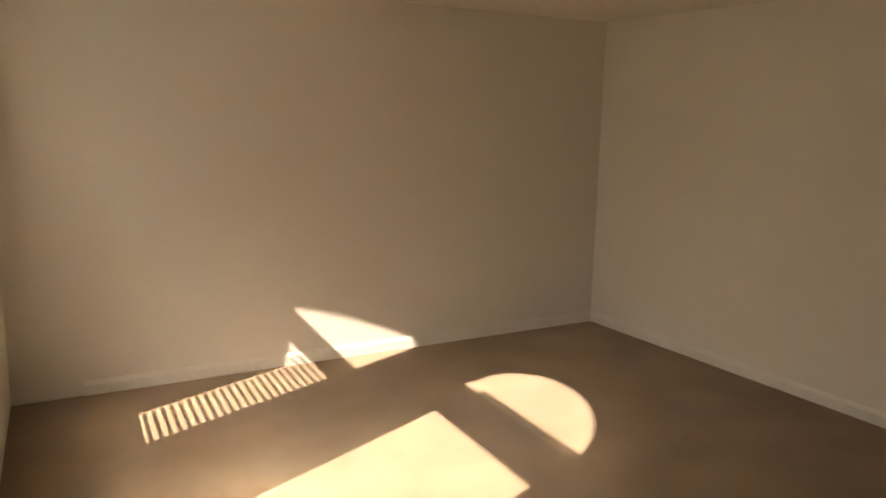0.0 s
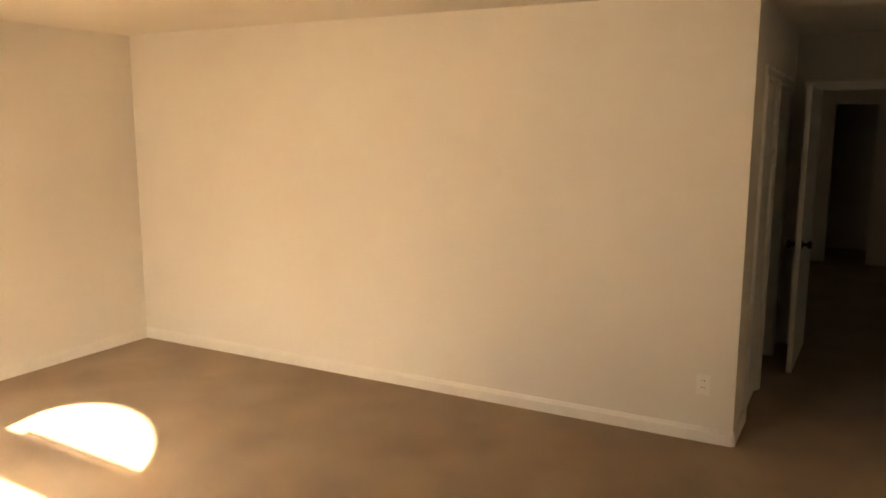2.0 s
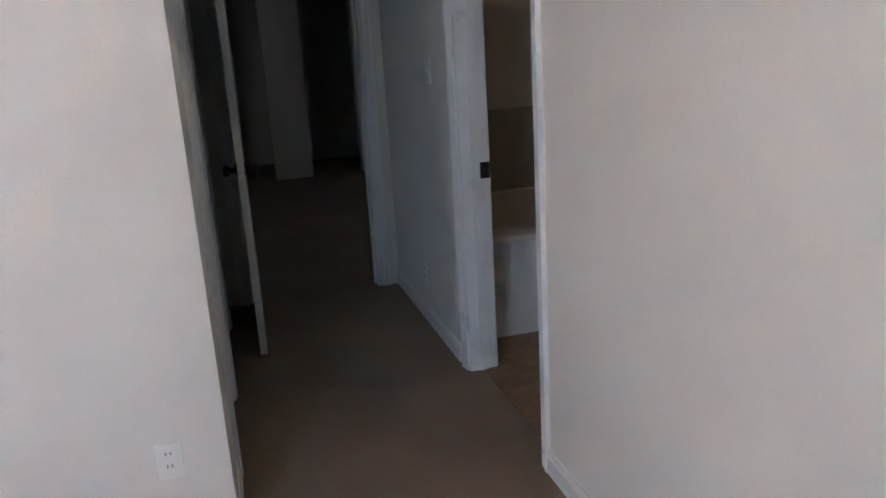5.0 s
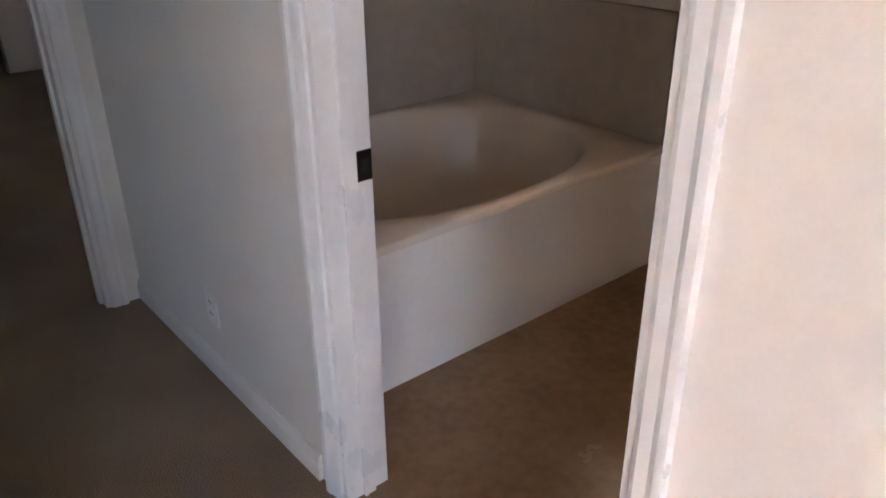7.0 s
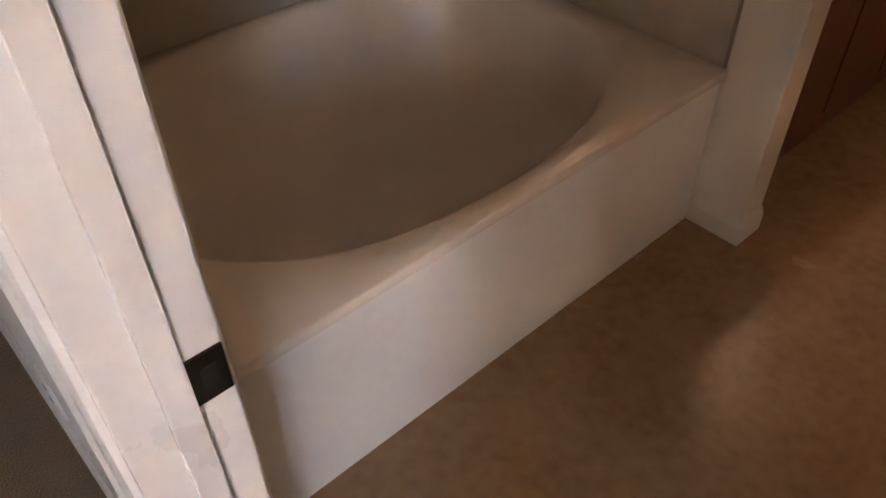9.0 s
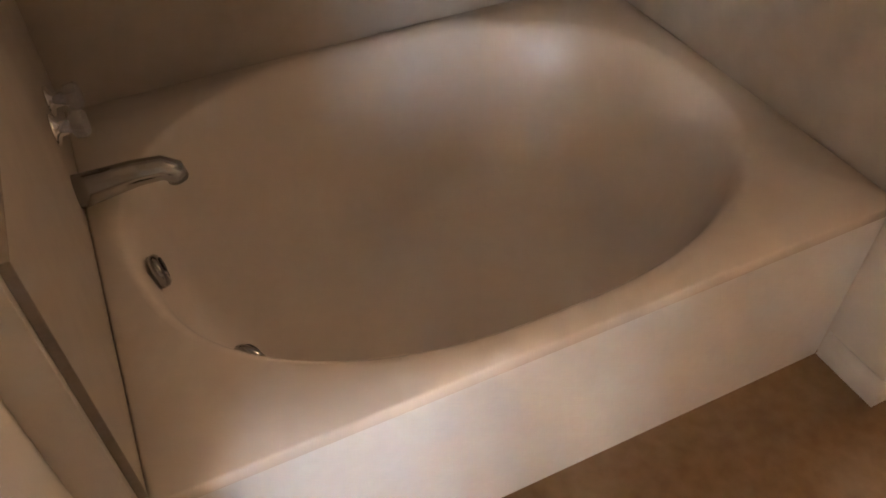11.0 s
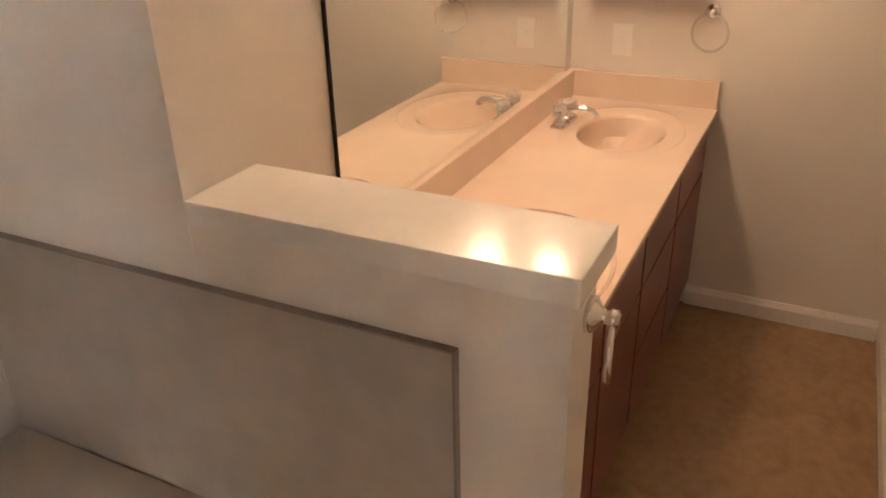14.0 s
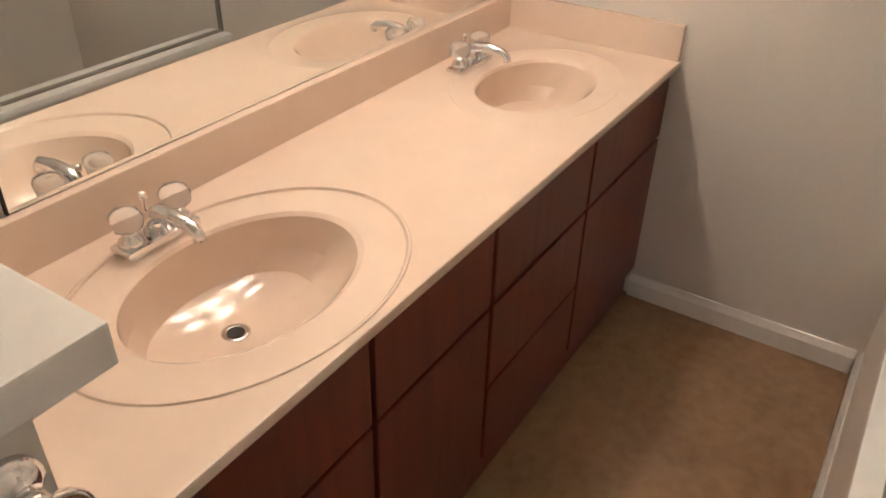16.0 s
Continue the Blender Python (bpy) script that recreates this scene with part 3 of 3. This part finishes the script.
for (sx, sy), x0, x1, k, h in zip(SINKS, split, split[1:], sizes, beads):
    y0, y1 = TOPY0, YV - 0.0015
    al = angles_for(sx, sy, x0, x1, y0, y1, 72)
    outer = [to_edge(sx, sy, x0, x1, y0, y1, a) for a in al]
    rs = [[(x, y, VZ) for x, y in outer]]
    for a, b, z in ((0.326, 0.238, VZ), (0.323, 0.2355, VZ + h), (0.319, 0.232, VZ + h), (0.316, 0.229, VZ - h), (0.25, 0.176, VZ - h), (0.232, 0.164, VZ - h - 0.002), (0.222, 0.156, VZ - 0.012), (0.216, 0.150, VZ - 0.035), (0.203, 0.135, VZ - 0.08), (0.168, 0.108, VZ - 0.118), (0.11, 0.07, VZ - 0.137), (0.04, 0.03, VZ - 0.144), (0.021, 0.021, VZ - 0.146)):
        rs.append([(*superellipse(sx, sy + min(0.05, (VZ - z) * 0.4), a * k, b * k, 2.0, g), z) for g in al])
    sheet(bm, rs, close=False)
part("counter", bm, MARBLE, top).data.set_sharp_from_angle(angle=radians(24))
one("front_edge", MARBLE, (VX0 - 0.001, TOPX1, TOPY0 - 0.004, TOPY0 + 0.018, VZ - 0.024, VZ - 0.0005), parent=top, bev=0.006)
one("backsplash", MARBLE, (VX0 - 0.001, TOPX1 - 0.02, YV - 0.026, YV - 0.001, VZ - 0.001, VZ + 0.1), parent=top, bev=0.004)
one("side_splash", MARBLE, (TOPX1 - 0.02, TOPX1, TOPY0, YV - 0.001, VZ - 0.001, VZ + 0.1), parent=top, bev=0.004)
for sx, sy in SINKS:
    dr = part("drain", lathe(bmesh.new(), (sx, sy + 0.05, VZ - 0.150), (0, 0, 1), [(0, 0.026), (0.005, 0.026), (0.007, 0.022), (0.004, 0.016)]), CHROME, top, "chrome drain")
    part("drain_hole", lathe(bmesh.new(), (sx, sy + 0.05, VZ - 0.1455), (0, 0, 1), [(0, 0.016), (0.001, 0.0155)]), HOLE_SHADE, dr)


def faucet(x, y, z):
    f = thing("sink_faucet", "chrome sink faucet with two clear handles on the vanity top", "faucet", "sink faucets")
    bm = box(bmesh.new(), x - 0.078, x + 0.078, y - 0.026, y + 0.026, z, z + 0.018, 0.007)
    part("base_plate", bm, CHROME, f)
    tube(bm := bmesh.new(), [(x, y, z + 0.016), (x, y, z + 0.045), (x, y - 0.02, z + 0.062), (x, y - 0.06, z + 0.066), (x, y - 0.10, z + 0.060), (x, y - 0.112, z + 0.048), (x, y - 0.113, z + 0.040)], [0.022, 0.018, 0.016, 0.013, 0.012, 0.0115, 0.011], 16)
    part("spout", bm, CHROME, f)
    part("lift_rod", lathe(bmesh.new(), (x, y + 0.018, z + 0.016), (0, 0, 1), [(0, 0.003), (0.06, 0.003), (0.062, 0.007), (0.072, 0.007), (0.074, 0.003)], 12), CHROME, f)
    for s in (-1, 1):
        h = part("handle", lathe(bmesh.new(), (x + s * 0.051, y, z + 0.016), (0, 0, 1), [(0, 0.023), (0.012, 0.02), (0.02, 0.012), (0.03, 0.011)], 20), CHROME, f)
        part("handle_knob", lathe(bmesh.new(), (x + s * 0.051, y, z + 0.044), (0, 0, 1), [(0, 0.013), (0.006, 0.025), (0.026, 0.029), (0.036, 0.024), (0.039, 0.008)], 8), ACRYLIC, h, "clear faceted knob")
    return f


for (sx, sy) in SINKS:
    faucet(sx - 0.01, 1.625, VZ - 0.0005)

mir = thing("wall_mirror", "wide frameless mirror above the vanity backsplash", "mirror")
one("mirror_glass", MIRROR, (3.215, 4.755, YV - 0.006, YV - 0.001, VZ + 0.103, 2.0), parent=mir)
one("edge_strip", BRONZE, (3.2105, 3.2145, YV - 0.009, YV - 0.001, VZ + 0.103, 2.0), parent=mir, label="dark metal edge strip")

# ---- vanity lights ----
bar = thing("vanity_light", "brass vanity light bar with round glowing bulbs", "light")
one("back_plate", CHROME, (LX0, LX1, YV - 0.03, YV - 0.001, LZ - 0.055, LZ + 0.055), parent=bar, bev=0.006)
for i in range(4):
    x = LX0 + 0.09 + i * (LX1 - LX0 - 0.18) / 3
    s = part("socket", lathe(bmesh.new(), (x, YV - 0.03, LZ), (0, -1, 0), [(0, 0.024), (0.02, 0.022), (0.05, 0.018)], 16), CHROME, bar)
    b = part("bulb", lathe(bmesh.new(), (x, YV - 0.078, LZ), (0, -1, 0), [(0, 0.014), (0.012, 0.022), (0.03, 0.042), (0.055, 0.05), (0.08, 0.042), (0.097, 0.022), (0.103, 0.004)], 20), BULB, s, "glowing round bulb")

# ---- fixtures on the end wall ----
med = thing("wall_cabinet", "honey oak wall cabinet with a framed door", "cabinet")
one("body", OAK, (XE - 0.09, XE - 0.001, 1.28, 1.655, 1.225, 1.95), parent=med, bev=0.002)
dr = one("cabinet_door", OAK, (XE - 0.108, XE - 0.0915, 1.285, 1.34, 1.23, 1.945), (XE - 0.108, XE - 0.0915, 1.595, 1.65, 1.23, 1.945), (XE - 0.108, XE - 0.0915, 1.34, 1.595, 1.23, 1.295), (XE - 0.108, XE - 0.0915, 1.34, 1.595, 1.89, 1.945), (XE - 0.1, XE - 0.0915, 1.34, 1.595, 1.285, 1.89), parent=med)


def outlet(name, label, c, out, switch=False):
    """A wall plate with its sockets or its lever; out is the way off the wall."""
    o = Vector(out)
    s = Vector((0, 0, 1)).cross(o)
    t = thing(name, label, "outlet" if not switch else "light switch")

    def slab(nm, mat, a, b, z0, z1, d0, d1, par):
        p = [Vector(c) + s * i + o * j for i in (a, b) for j in (d0, d1)]
        xs, ys = sorted((p[0].x, p[3].x)), sorted((p[0].y, p[3].y))
        bm = box(bmesh.new(), xs[0], xs[1], ys[0], ys[1], c[2] + z0, c[2] + z1, 0.0012)
        return part(nm, bm, mat, par)

    pl = slab("cover_plate", PLASTIC, -0.036, 0.036, -0.058, 0.058, 0.0005, 0.006, t)
    if switch:
        slab("lever", PLASTIC, -0.005, 0.005, -0.012, 0.012, 0.006, 0.014, t)
    else:
        for z in (-0.028, 0.012):
            k = slab("socket", PLASTIC, -0.017, 0.017, z, z + 0.026, 0.006, 0.008, t)
            for e in (-0.008, 0.005):
                slab("slot", HOLE_SHADE, e, e + 0.003, z + 0.008, z + 0.018, 0.0078, 0.0084, k)
    return t


outlet("light_switch", "white switch plate on the wall above the vanity", (XE, 1.54, 1.045), (-1, 0, 0), True)

# ---- shower ----
structure(one("wall_shower_curb", BATHWALL, (3.6, XE, 0.36, 0.48, 0, 0.53)), "cream painted low wall of the shower", "half wall")
structure(one("ledge_shower", TRIM, (3.59, XE - 0.001, 0.354, 0.484, 0.53, 0.555), bev=0.004), "cream painted cap on the low shower wall", "ledge")
baseboard("x", 3.6, XE, 0.48, 1)
sh = thing("shower_screen", "framed glass shower screen standing on a low wall", "shower screen")
g = one("glass_panel", GLASS, (3.612, XE - 0.012, 0.425, 0.431, 0.565, 1.95), parent=sh)
g.visible_shadow = False
one("screen_frame", STEEL, (3.6, 3.612, 0.418, 0.438, 0.555, 1.96), (XE - 0.012, XE - 0.001, 0.418, 0.438, 0.555, 1.96), (3.612, XE - 0.012, 0.418, 0.438, 1.95, 1.96), (3.612, XE - 0.012, 0.418, 0.438, 0.555, 0.563), parent=sh)

outlet("wall_outlet", "white electrical outlet low on the hall wall", (W0, 1.655, 0.27), (-1, 0, 0))
outlet("light_switch", "white light switch on the hall wall", (W0, 1.36, 1.33), (-1, 0, 0), True)
outlet("wall_outlet", "white electrical outlet low on the bedroom wall", (-0.17, 0.0, 0.33), (0, -1, 0))
